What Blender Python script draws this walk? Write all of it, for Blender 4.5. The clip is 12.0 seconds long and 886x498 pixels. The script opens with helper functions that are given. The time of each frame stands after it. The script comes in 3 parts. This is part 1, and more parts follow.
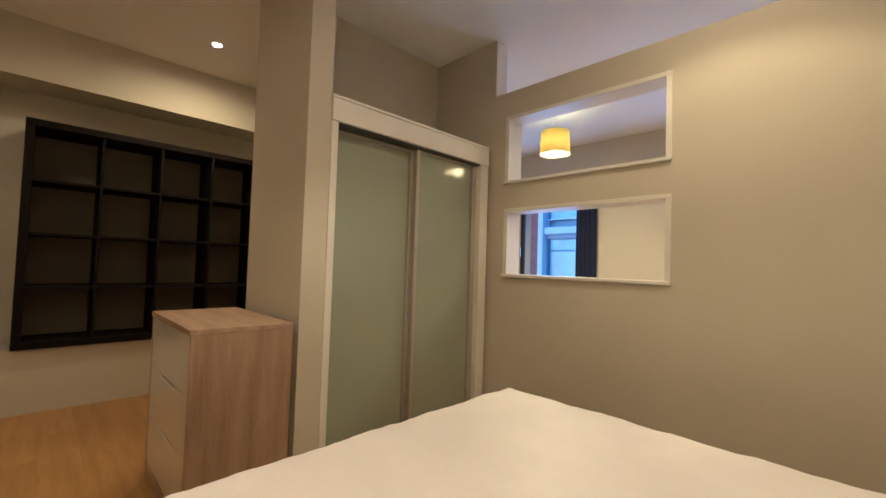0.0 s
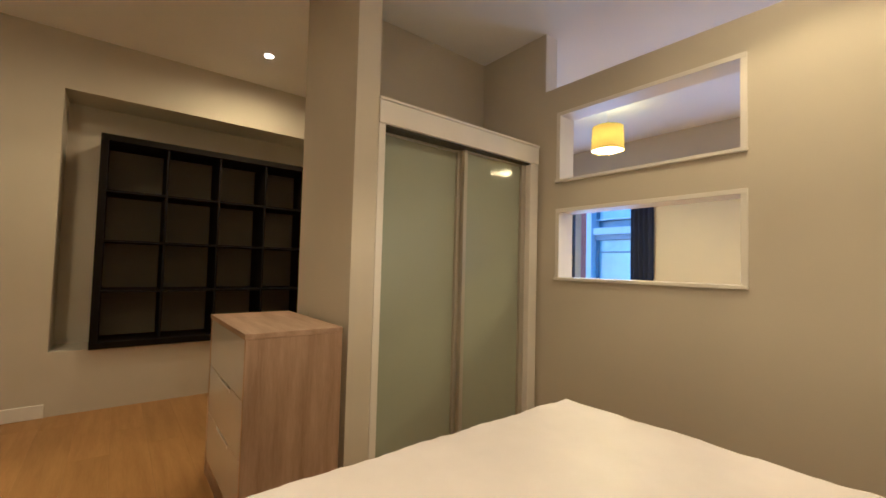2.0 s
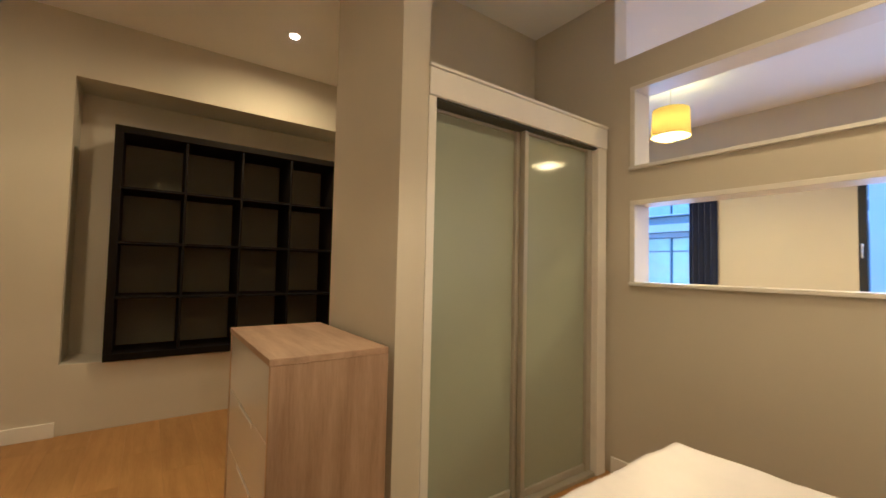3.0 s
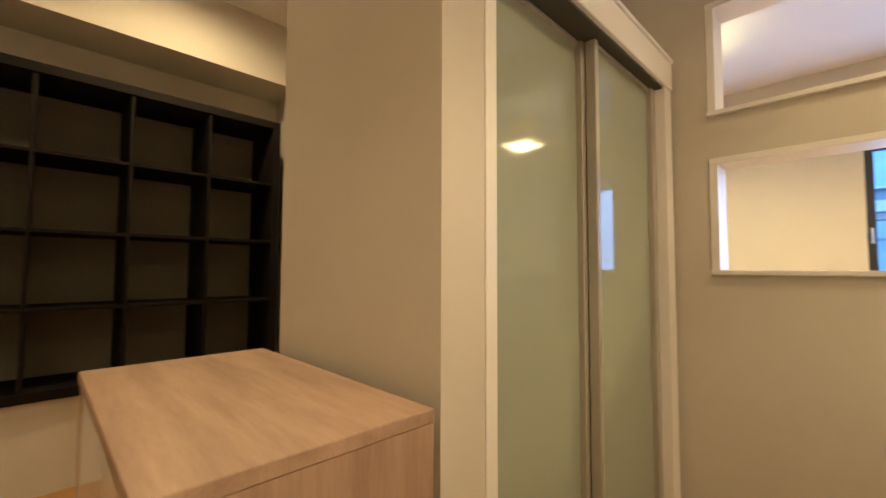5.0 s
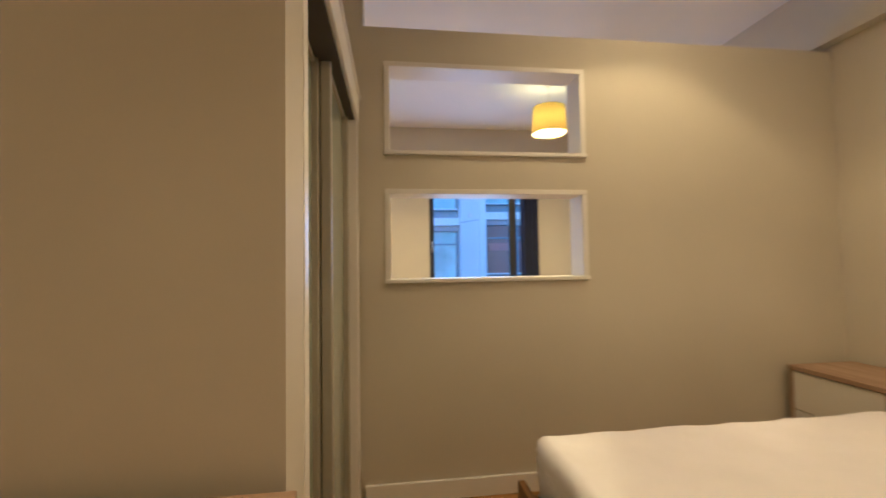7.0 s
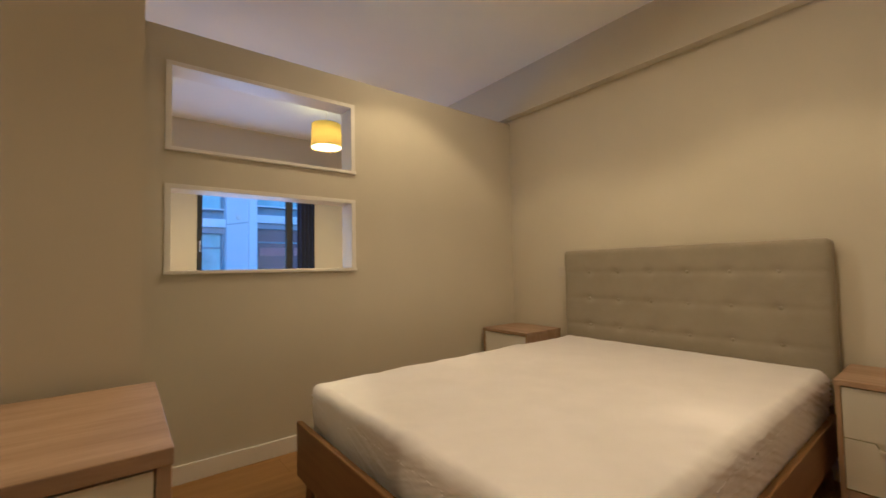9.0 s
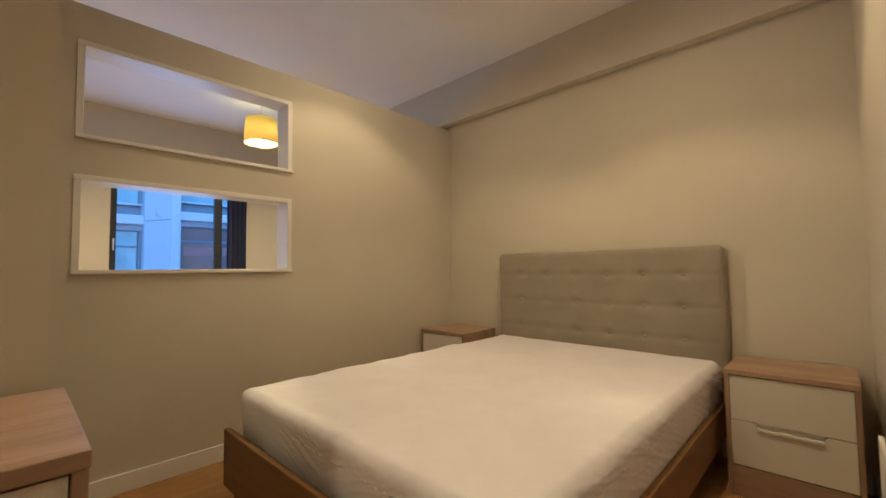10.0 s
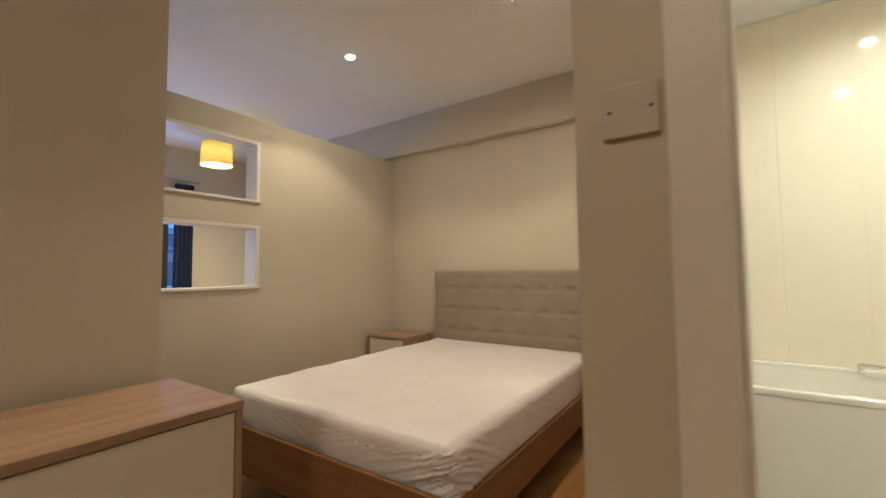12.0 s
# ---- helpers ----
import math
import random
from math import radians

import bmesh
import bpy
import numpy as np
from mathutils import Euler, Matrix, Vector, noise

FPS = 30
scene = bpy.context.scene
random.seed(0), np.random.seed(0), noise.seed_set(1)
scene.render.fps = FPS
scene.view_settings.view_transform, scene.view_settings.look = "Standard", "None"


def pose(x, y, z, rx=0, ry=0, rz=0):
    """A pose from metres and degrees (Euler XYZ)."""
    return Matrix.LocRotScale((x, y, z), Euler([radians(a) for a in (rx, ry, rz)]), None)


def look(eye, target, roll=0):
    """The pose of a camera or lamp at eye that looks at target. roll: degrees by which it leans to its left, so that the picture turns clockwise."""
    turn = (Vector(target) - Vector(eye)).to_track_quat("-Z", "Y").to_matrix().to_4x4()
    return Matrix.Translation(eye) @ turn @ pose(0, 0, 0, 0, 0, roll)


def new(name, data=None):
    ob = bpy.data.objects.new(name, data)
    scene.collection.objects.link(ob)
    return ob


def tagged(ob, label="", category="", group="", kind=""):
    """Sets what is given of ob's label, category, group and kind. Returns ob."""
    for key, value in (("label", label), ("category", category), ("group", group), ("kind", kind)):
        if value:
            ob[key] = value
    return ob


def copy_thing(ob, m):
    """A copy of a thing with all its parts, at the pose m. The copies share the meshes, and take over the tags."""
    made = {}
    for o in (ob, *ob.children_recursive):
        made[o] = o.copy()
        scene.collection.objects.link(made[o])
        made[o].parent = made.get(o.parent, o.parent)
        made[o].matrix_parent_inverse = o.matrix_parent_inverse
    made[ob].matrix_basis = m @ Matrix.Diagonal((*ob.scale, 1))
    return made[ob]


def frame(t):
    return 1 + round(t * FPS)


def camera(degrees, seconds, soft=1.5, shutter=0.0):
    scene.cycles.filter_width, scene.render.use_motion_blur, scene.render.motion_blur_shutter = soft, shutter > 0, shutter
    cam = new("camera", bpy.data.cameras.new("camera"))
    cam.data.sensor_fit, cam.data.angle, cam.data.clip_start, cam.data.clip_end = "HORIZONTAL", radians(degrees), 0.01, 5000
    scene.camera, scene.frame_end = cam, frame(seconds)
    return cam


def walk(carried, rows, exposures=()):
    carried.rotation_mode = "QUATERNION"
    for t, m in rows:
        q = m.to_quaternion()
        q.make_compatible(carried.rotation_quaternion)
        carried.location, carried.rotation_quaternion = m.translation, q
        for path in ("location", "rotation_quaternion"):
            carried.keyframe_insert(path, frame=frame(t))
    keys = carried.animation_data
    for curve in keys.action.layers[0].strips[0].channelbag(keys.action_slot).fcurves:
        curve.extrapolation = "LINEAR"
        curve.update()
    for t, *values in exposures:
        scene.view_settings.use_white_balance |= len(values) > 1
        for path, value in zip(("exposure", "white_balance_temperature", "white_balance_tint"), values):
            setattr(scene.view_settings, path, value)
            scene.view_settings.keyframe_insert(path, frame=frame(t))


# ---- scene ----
cam = camera(94.5, 12.0, soft=1.6, shutter=0.5)
PATH = [
    (0, (1.951, -2.419, 1.187), (0.529, -1.015, 1.265), 1.8),
    (0.5, (1.948, -2.423, 1.189), (0.497, -1.049, 1.271), 1.7),
    (1, (1.942, -2.433, 1.189), (0.458, -1.095, 1.272), 1.6),
    (1.5, (1.931, -2.428, 1.181), (0.407, -1.135, 1.267), 1.5),
    (2, (1.876, -2.391, 1.19), (0.312, -1.147, 1.275), 1.5),
    (2.5, (1.685, -2.343, 1.181), (0.087, -1.143, 1.266), 1.5),
    (3, (1.443, -2.29, 1.201), (-0.182, -1.127, 1.287), 1.3),
    (3.2, (1.363, -2.253, 1.202), (-0.268, -1.098, 1.287), 1.3),
    (4.8, (0.625, -2.025, 1.12), (-0.868, -0.699, 1.232), 0.3),
    (5, (0.565, -2.037, 1.134), (-0.856, -0.634, 1.235), 0.2),
    (5.5, (0.474, -1.996, 1.143), (-0.657, -0.349, 1.242), -0.3),
    (6, (0.374, -1.919, 1.132), (-0.32, -0.046, 1.236), -0.1),
    (6.5, (0.28, -1.988, 1.158), (0.066, -0.002, 1.262), -0.6),
    (7, (0.163, -2.156, 1.213), (0.412, -0.172, 1.286), -0.9),
    (7.2, (0.14, -2.232, 1.241), (0.552, -0.276, 1.3), -0.9),
    (8.8, (-0.046, -2.634, 1.135), (1.138, -1.024, 1.224), -1.2),
    (9, (-0.036, -2.645, 1.125), (1.192, -1.069, 1.216), -1.1),
    (9.5, (-0.008, -2.66, 1.113), (1.342, -1.187, 1.206), -0.9),
    (10, (-0.056, -2.684, 1.119), (1.387, -1.303, 1.218), -0.7),
    (10.5, (-0.2, -2.709, 1.155), (1.314, -1.407, 1.26), -0.6),
    (11, (-0.344, -2.729, 1.21), (1.215, -1.479, 1.313), -0.5),
    (11.5, (-0.487, -2.876, 1.227), (1.107, -1.673, 1.336), -0.6),
    (12, (-0.612, -3.063, 1.23), (1.034, -1.931, 1.342), -0.6),
]
EXPOSURE = [(0.0, 0.48, 3480, 10), (3.0, 0.72, 3590, 10), (5.0, 1.0, 3690, 10), (6.0, 0.52, 3620, 10), (6.5, 0.46, 3640, 10), (9.0, 0.26, 3570, 10), (10.5, 0.25, 3570, 10), (11.4, 0.47, 3560, 10), (12.0, 0.40, 3340, 10)]
walk(cam, [(t, look(eye, target, roll)) for t, eye, target, roll in PATH], EXPOSURE)

# ---- world and lights ----
world = bpy.data.worlds.new("world")
scene.world = world
world.use_nodes = True
wn = world.node_tree
bg = wn.nodes["Background"]
sky = wn.nodes.new("ShaderNodeTexSky")
sky.sky_type = "NISHITA"
sky.sun_disc = False
sky.sun_elevation = radians(15)
sky.ozone_density = 4.0
sky.sun_rotation = radians(200)
wn.links.new(sky.outputs[0], bg.inputs[0])
bg.inputs[1].default_value = 0.15

CEIL = 2.915


def lamp(name, kind, m, watts, color, **values):
    data = bpy.data.lights.new(name, kind)
    data.energy = watts
    data.color = color
    for key, value in values.items():
        if key == "size":
            data.size = value
        elif key == "size_y":
            data.shape = "RECTANGLE"
            data.size_y = value
        elif key == "radius":
            data.shadow_soft_size = value
        elif key == "cone":
            data.spot_size = radians(value)
        elif key == "blend":
            data.spot_blend = value
    ob = new(name, data)
    ob.matrix_world = m
    return ob


WARM = (1.0, 0.490, 0.100)
DAY = (1.0, 0.94, 0.84)
# the fourth spot is an added fill downlight in the hall, out of view
SPOTS = [(1.542, -0.725), (1.62, -2.06), (-1.68, -1.474), (-1.2, -3.0)]
BATH_SPOTS = [(2.1, -4.0), (1.0, -4.05)]
for (sx, sy), watts, spill in zip(SPOTS, (60, 80, 46, 27), (0.62, 0.6, 1.6, 1.1)):
    lamp("downlight_beam", "SPOT", pose(sx, sy, CEIL - 0.012), watts, WARM, radius=0.03, cone=112, blend=0.3)
    lamp("downlight_spill", "SPOT", pose(sx, sy, CEIL - 0.012), watts * spill, WARM, radius=0.03, cone=176, blend=0.7)
for (sx, sy), watts in zip(BATH_SPOTS, (120, 200)):
    lamp("bathroom_beam", "SPOT", pose(sx, sy, CEIL - 0.012), watts, (1.0, 0.55, 0.165), radius=0.03, cone=165, blend=0.8)
lamp("shade_bulb", "POINT", pose(-0.366, 1.54, 2.60), 3.4, (1.0, 0.64, 0.10), radius=0.035)
lamp("shade_bulb", "POINT", pose(1.66, 1.53, 2.60), 3.4, (1.0, 0.64, 0.10), radius=0.035)
for px, py in ((-0.366, 1.54), (1.66, 1.53)):
    lamp("shade_downlight", "AREA", pose(px, py, CEIL - 0.482), 13, (1.0, 0.51, 0.095), size=0.30)
    lamp("shade_downlight", "SPOT", pose(px, py, CEIL - 0.49), 104, (1.0, 0.51, 0.095), radius=0.05, cone=165, blend=1.0)
lamp("window_daylight", "AREA", pose(-1.12, 2.865, 1.45, -90), 8, DAY, size=1.0, size_y=1.3)
lamp("window_daylight", "AREA", pose(1.17, 2.865, 1.45, -90), 8, DAY, size=1.0, size_y=1.3)


# ---- materials ----
def nodes_of(name):
    m = bpy.data.materials.new(name)
    m.use_nodes = True
    t = m.node_tree
    return m, t, t.nodes["Principled BSDF"]


def coords(t, scale=(1, 1, 1), space="Object"):
    tc = t.nodes.new("ShaderNodeTexCoord")
    mp = t.nodes.new("ShaderNodeMapping")
    mp.inputs["Scale"].default_value = scale
    t.links.new(tc.outputs[space], mp.inputs["Vector"])
    return mp.outputs[0]


def noise_tex(t, vec, scale, detail=4, rough=0.55):
    n = t.nodes.new("ShaderNodeTexNoise")
    n.inputs["Scale"].default_value = scale
    n.inputs["Detail"].default_value = detail
    n.inputs["Roughness"].default_value = rough
    t.links.new(vec, n.inputs["Vector"])
    return n.outputs["Fac"]


def ramp(t, fac, c0, c1, p0=0.3, p1=0.7):
    r = t.nodes.new("ShaderNodeValToRGB")
    r.color_ramp.elements[0].position, r.color_ramp.elements[1].position = p0, p1
    r.color_ramp.elements[0].color = (*c0, 1)
    r.color_ramp.elements[1].color = (*c1, 1)
    t.links.new(fac, r.inputs[0])
    return r.outputs[0]


def bump(t, b, fac, strength, dist=0.002):
    n = t.nodes.new("ShaderNodeBump")
    n.inputs["Strength"].default_value = strength
    n.inputs["Distance"].default_value = dist
    t.links.new(fac, n.inputs["Height"])
    t.links.new(n.outputs[0], b.inputs["Normal"])


def shade_of(c, k):
    return tuple(v * k for v in c)


def plain(name, color, rough=0.5, var=0.06, scale=3.0, grain=160, relief=0.15, metal=0.0, coat=0.0):
    """Painted, moulded or metal surface: broad stains, fine relief, uneven gloss."""
    m, t, b = nodes_of(name)
    v = coords(t)
    broad = noise_tex(t, v, scale, 5)
    t.links.new(ramp(t, broad, shade_of(color, 1 - var), shade_of(color, 1 + var)), b.inputs["Base Color"])
    rr = t.nodes.new("ShaderNodeMapRange")
    rr.inputs["To Min"].default_value, rr.inputs["To Max"].default_value = rough * 0.85, min(1, rough * 1.15)
    t.links.new(noise_tex(t, v, scale * 4, 3), rr.inputs["Value"])
    t.links.new(rr.outputs[0], b.inputs["Roughness"])
    b.inputs["Metallic"].default_value = metal
    b.inputs["Coat Weight"].default_value = coat
    if relief:
        bump(t, b, noise_tex(t, v, grain, 3), relief)
    return m


def wooden(name, light, dark, stretch=(1, 14, 14), rough=0.45, relief=0.12, random_tone=0.0):
    """Wood or wood print with grain along the axis whose stretch is 1."""
    m, t, b = nodes_of(name)
    v = coords(t, stretch)
    oi = t.nodes.new("ShaderNodeObjectInfo")
    add = t.nodes.new("ShaderNodeVectorMath")
    mul = t.nodes.new("ShaderNodeMath")
    mul.operation = "MULTIPLY"
    mul.inputs[1].default_value = 37.0
    t.links.new(oi.outputs["Random"], mul.inputs[0])
    t.links.new(v, add.inputs[0])
    t.links.new(mul.outputs[0], add.inputs[1])
    vv = add.outputs[0]
    grain = noise_tex(t, vv, 1.5, 7, 0.62)
    base = ramp(t, grain, dark, light, 0.32, 0.66)
    fine = noise_tex(t, vv, 14, 4, 0.6)
    mx = t.nodes.new("ShaderNodeMix")
    mx.data_type, mx.blend_type = "RGBA", "MULTIPLY"
    mx.inputs["Factor"].default_value = 0.35
    t.links.new(base, mx.inputs[6])
    t.links.new(ramp(t, fine, (0.7, 0.66, 0.62), (1, 1, 1), 0.3, 0.6), mx.inputs[7])
    out = mx.outputs[2]
    if random_tone:
        mr = t.nodes.new("ShaderNodeMapRange")
        mr.inputs["To Min"].default_value, mr.inputs["To Max"].default_value = 1 - random_tone, 1 + random_tone
        t.links.new(oi.outputs["Random"], mr.inputs["Value"])
        hsv = t.nodes.new("ShaderNodeHueSaturation")
        t.links.new(mr.outputs[0], hsv.inputs["Value"])
        t.links.new(out, hsv.inputs["Color"])
        out = hsv.outputs[0]
    t.links.new(out, b.inputs["Base Color"])
    b.inputs["Roughness"].default_value = rough
    bump(t, b, fine, relief, 0.001)
    return m


def woven(name, color, scale=420, rough=0.95, relief=0.5, sheen=0.3):
    m, t, b = nodes_of(name)
    v = coords(t)
    broad = noise_tex(t, v, 5, 5)
    fine = noise_tex(t, v, scale, 2)
    mx = t.nodes.new("ShaderNodeMix")
    mx.data_type, mx.blend_type = "RGBA", "MULTIPLY"
    mx.inputs["Factor"].default_value = 0.5
    t.links.new(ramp(t, broad, shade_of(color, 0.92), shade_of(color, 1.06)), mx.inputs[6])
    t.links.new(ramp(t, fine, (0.6, 0.6, 0.6), (1, 1, 1), 0.35, 0.6), mx.inputs[7])
    t.links.new(mx.outputs[2], b.inputs["Base Color"])
    b.inputs["Roughness"].default_value = rough
    b.inputs["Sheen Weight"].default_value = sheen
    bump(t, b, fine, relief, 0.001)
    return m


def glowing(name, color, strength):
    m, t, b = nodes_of(name)
    b.inputs["Base Color"].default_value = (*color, 1)
    b.inputs["Emission Color"].default_value = (*color, 1)
    b.inputs["Emission Strength"].default_value = strength
    return m


def clear_glass(name):
    m, t, b = nodes_of(name)
    b.inputs["Base Color"].default_value = (0.95, 0.98, 0.98, 1)
    b.inputs["Roughness"].default_value = 0.0
    b.inputs["Transmission Weight"].default_value = 1.0
    b.inputs["IOR"].default_value = 1.45
    return m


def lampshade(name, color):
    m, t, b = nodes_of(name)
    fine = noise_tex(t, coords(t, (1, 1, 3)), 180, 2)
    b.inputs["Roughness"].default_value = 0.9
    t.links.new(ramp(t, fine, shade_of(color, 0.9), color), b.inputs["Base Color"])
    tr = t.nodes.new("ShaderNodeBsdfTranslucent")
    tr.inputs["Color"].default_value = (*color, 1)
    mix = t.nodes.new("ShaderNodeMixShader")
    mix.inputs[0].default_value = 0.55
    t.links.new(b.outputs[0], mix.inputs[1])
    t.links.new(tr.outputs[0], mix.inputs[2])
    t.links.new(mix.outputs[0], t.nodes["Material Output"].inputs["Surface"])
    return m


WALL = plain("greige wall paint", (0.59, 0.548, 0.432), 0.75, 0.035, 1.4, 240, 0.12)
CEILING_PAINT = plain("white ceiling paint", (0.86, 0.845, 0.82), 0.85, 0.025, 1.2, 220, 0.1)
TRIM = plain("white satin trim paint", (0.80, 0.77, 0.71), 0.4, 0.03, 4, 120, 0.06)
OAK_FLOOR = wooden("oak laminate floor", (0.41, 0.236, 0.022), (0.32, 0.172, 0.014), (1, 12, 12), 0.40, 0.06, 0.06)
ASH_X = wooden("light oak print, grain along x", (0.44, 0.310, 0.172), (0.285, 0.190, 0.098), (1.2, 12, 12), 0.5)
ASH_Y = wooden("light oak print, grain along y", (0.44, 0.310, 0.172), (0.285, 0.190, 0.098), (12, 1.2, 12), 0.5)
ASH_Z = wooden("light oak print, grain upright", (0.44, 0.310, 0.172), (0.285, 0.190, 0.098), (12, 12, 1.2), 0.5)
BED_WOOD_X = wooden("honey oak veneer along x", (0.275, 0.148, 0.010), (0.20, 0.100, 0.006), (1, 14, 14), 0.42)
BED_WOOD_Y = wooden("honey oak veneer along y", (0.275, 0.148, 0.010), (0.20, 0.100, 0.006), (14, 1, 14), 0.42)
GLOSS_WHITE = plain("gloss white lacquer", (0.74, 0.72, 0.64), 0.12, 0.02, 3, 60, 0.02, coat=0.4)
for wood in (OAK_FLOOR, BED_WOOD_X, BED_WOOD_Y):
    wood.node_tree.nodes["Principled BSDF"].inputs["Specular IOR Level"].default_value = 0.22
BLACK_WOOD = wooden("black-brown wood foil", (0.010, 0.0078, 0.006), (0.007, 0.0053, 0.004), (10, 10, 1.2), 0.7)
BLACK_WOOD.node_tree.nodes["Principled BSDF"].inputs["Specular IOR Level"].default_value = 0.1
# colour of the board added behind the bookcase cells
BOOKCASE_BACK = plain("dark brown added board", (0.175, 0.155, 0.095), 0.8, 0.05, 2, 120, 0.1)
HEADBOARD_CLOTH = woven("grey-beige upholstery", (0.32, 0.285, 0.20))
SHEET = plain("white mattress protector", (0.88, 0.84, 0.92), 0.42, 0.03, 6, 34, 0.22)
GREEN_GLASS = plain("back-painted sage glass", (0.35, 0.375, 0.285), 0.07, 0.02, 1.5, 30, 0.0)
GREEN_GLASS.node_tree.nodes["Principled BSDF"].inputs["Specular IOR Level"].default_value = 0.22
DOOR_METAL = plain("champagne aluminium", (0.43, 0.405, 0.325), 0.42, 0.03, 8, 200, 0.05, metal=0.25)
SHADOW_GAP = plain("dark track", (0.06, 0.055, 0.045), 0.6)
PLASTIC = plain("white switch plastic", (0.56, 0.52, 0.44), 0.45, 0.02, 10, 100, 0.03)
HEATER_WHITE = plain("white enamelled steel", (0.80, 0.77, 0.70), 0.35, 0.02, 5, 100, 0.04)
HEATER_DARK = plain("dark grille", (0.03, 0.028, 0.026), 0.6)
CHROME = plain("chrome", (0.8, 0.8, 0.8), 0.12, 0.02, 10, 100, 0.0, metal=1.0)
BATH_PANEL_WALL = plain("cream gloss wall panel", (0.82, 0.785, 0.60), 0.06, 0.02, 2, 60, 0.0)
BATH_PANEL_WALL.node_tree.nodes["Principled BSDF"].inputs["Specular IOR Level"].default_value = 0.25
BATH_ACRYLIC = plain("white bath acrylic", (0.82, 0.80, 0.70), 0.15, 0.02, 3, 60, 0.0, coat=0.4)
BATH_FLOOR = plain("grey bathroom vinyl", (0.30, 0.29, 0.27), 0.4)
NAVY = woven("navy curtain cloth", (0.005, 0.014, 0.085), 300, 0.9, 0.3, 0.2)
BLACK_FRAME = plain("black window frame", (0.02, 0.022, 0.026), 0.45)
GLASS = clear_glass("window glass")
SHADE = lampshade("yellow lampshade cloth", (0.78, 0.655, 0.065))
SHADE_LINING = glowing("bright lampshade diffuser", (1.0, 0.68, 0.26), 3.2)
SPOT_GLOW = glowing("downlight lens", (1.0, 0.58, 0.24), 40.0)
FACADE = plain("pale render", (0.82, 0.84, 0.86), 0.7, 0.05, 0.4, 20, 0.2)
FACADE_GLASS = plain("reflective window glass", (0.50, 0.66, 0.67), 0.08, 0.25, 0.6, 3, 0.0)
FACADE_DARK = plain("slate facade frame", (0.27, 0.33, 0.39), 0.5)
# white of the ledges; on pier edges it paints in their stronger light
FACADE_BRIGHT = plain("white render, also for lit pier edges", (0.90, 0.91, 0.92), 0.7, 0.04, 0.5, 20, 0.2)
FACADE_GREY = plain("grey window head", (0.42, 0.44, 0.50), 0.6, 0.05, 0.6, 20, 0.1)
RUST_GLASS = plain("rusty tinted glass", (0.20, 0.13, 0.13), 0.15, 0.2, 0.7, 3, 0.0)
ROSE_BLIND = plain("dull pink blind", (0.42, 0.24, 0.22), 0.8)
BRICK = plain("red brick", (0.34, 0.13, 0.09), 0.85, 0.2, 5, 40, 0.4)
PAVING = plain("street paving", (0.20, 0.20, 0.20), 0.85, 0.1, 0.5, 20, 0.2)


# ---- mesh helpers ----
def box(bm, x0, x1, y0, y1, z0, z1, bev=0.0, seg=2):
    m = Matrix.Translation(((x0 + x1) / 2, (y0 + y1) / 2, (z0 + z1) / 2)) @ Matrix.Diagonal((x1 - x0, y1 - y0, z1 - z0, 1))
    r = bmesh.ops.create_cube(bm, size=1, matrix=m)
    if bev:
        vs = set(r["verts"])
        edges = [e for e in bm.edges if e.verts[0] in vs and e.verts[1] in vs]
        bmesh.ops.bevel(bm, geom=edges, offset=bev, segments=seg, affect="EDGES", profile=0.5)
    return bm


def cyl(bm, m, r0, r1, depth, n=24, caps=True):
    bmesh.ops.create_cone(bm, cap_ends=caps, segments=n, radius1=r0, radius2=r1, depth=depth, matrix=m)
    return bm


def part(name, bm, material, parent=None, label="", smooth=False):
    me = bpy.data.meshes.new(name)
    bm.to_mesh(me)
    bm.free()
    me.materials.append(material)
    if smooth:
        me.polygons.foreach_set("use_smooth", [True] * len(me.polygons))
    ob = new(name, me)
    if parent is not None:
        ob.parent = parent
    if label:
        ob["label"] = label
    return ob


def boxpart(name, material, parent, dims, bev=0.0, label="", seg=2):
    return part(name, box(bmesh.new(), *dims, bev, seg), material, parent, label)


def thing(name, m, label, category, group="", kind=""):
    ob = new(name)
    ob.empty_display_size = 0.1
    ob.matrix_world = m
    return tagged(ob, label, category, group, kind)


def structure(name, bm, material, label="", smooth=False):
    return tagged(part(name, bm, material, None, "", smooth), label, name.split("_")[0], "", "structure")


def slab(name, material, dims, label="", bev=0.0):
    return structure(name, box(bmesh.new(), *dims, bev), material, label)


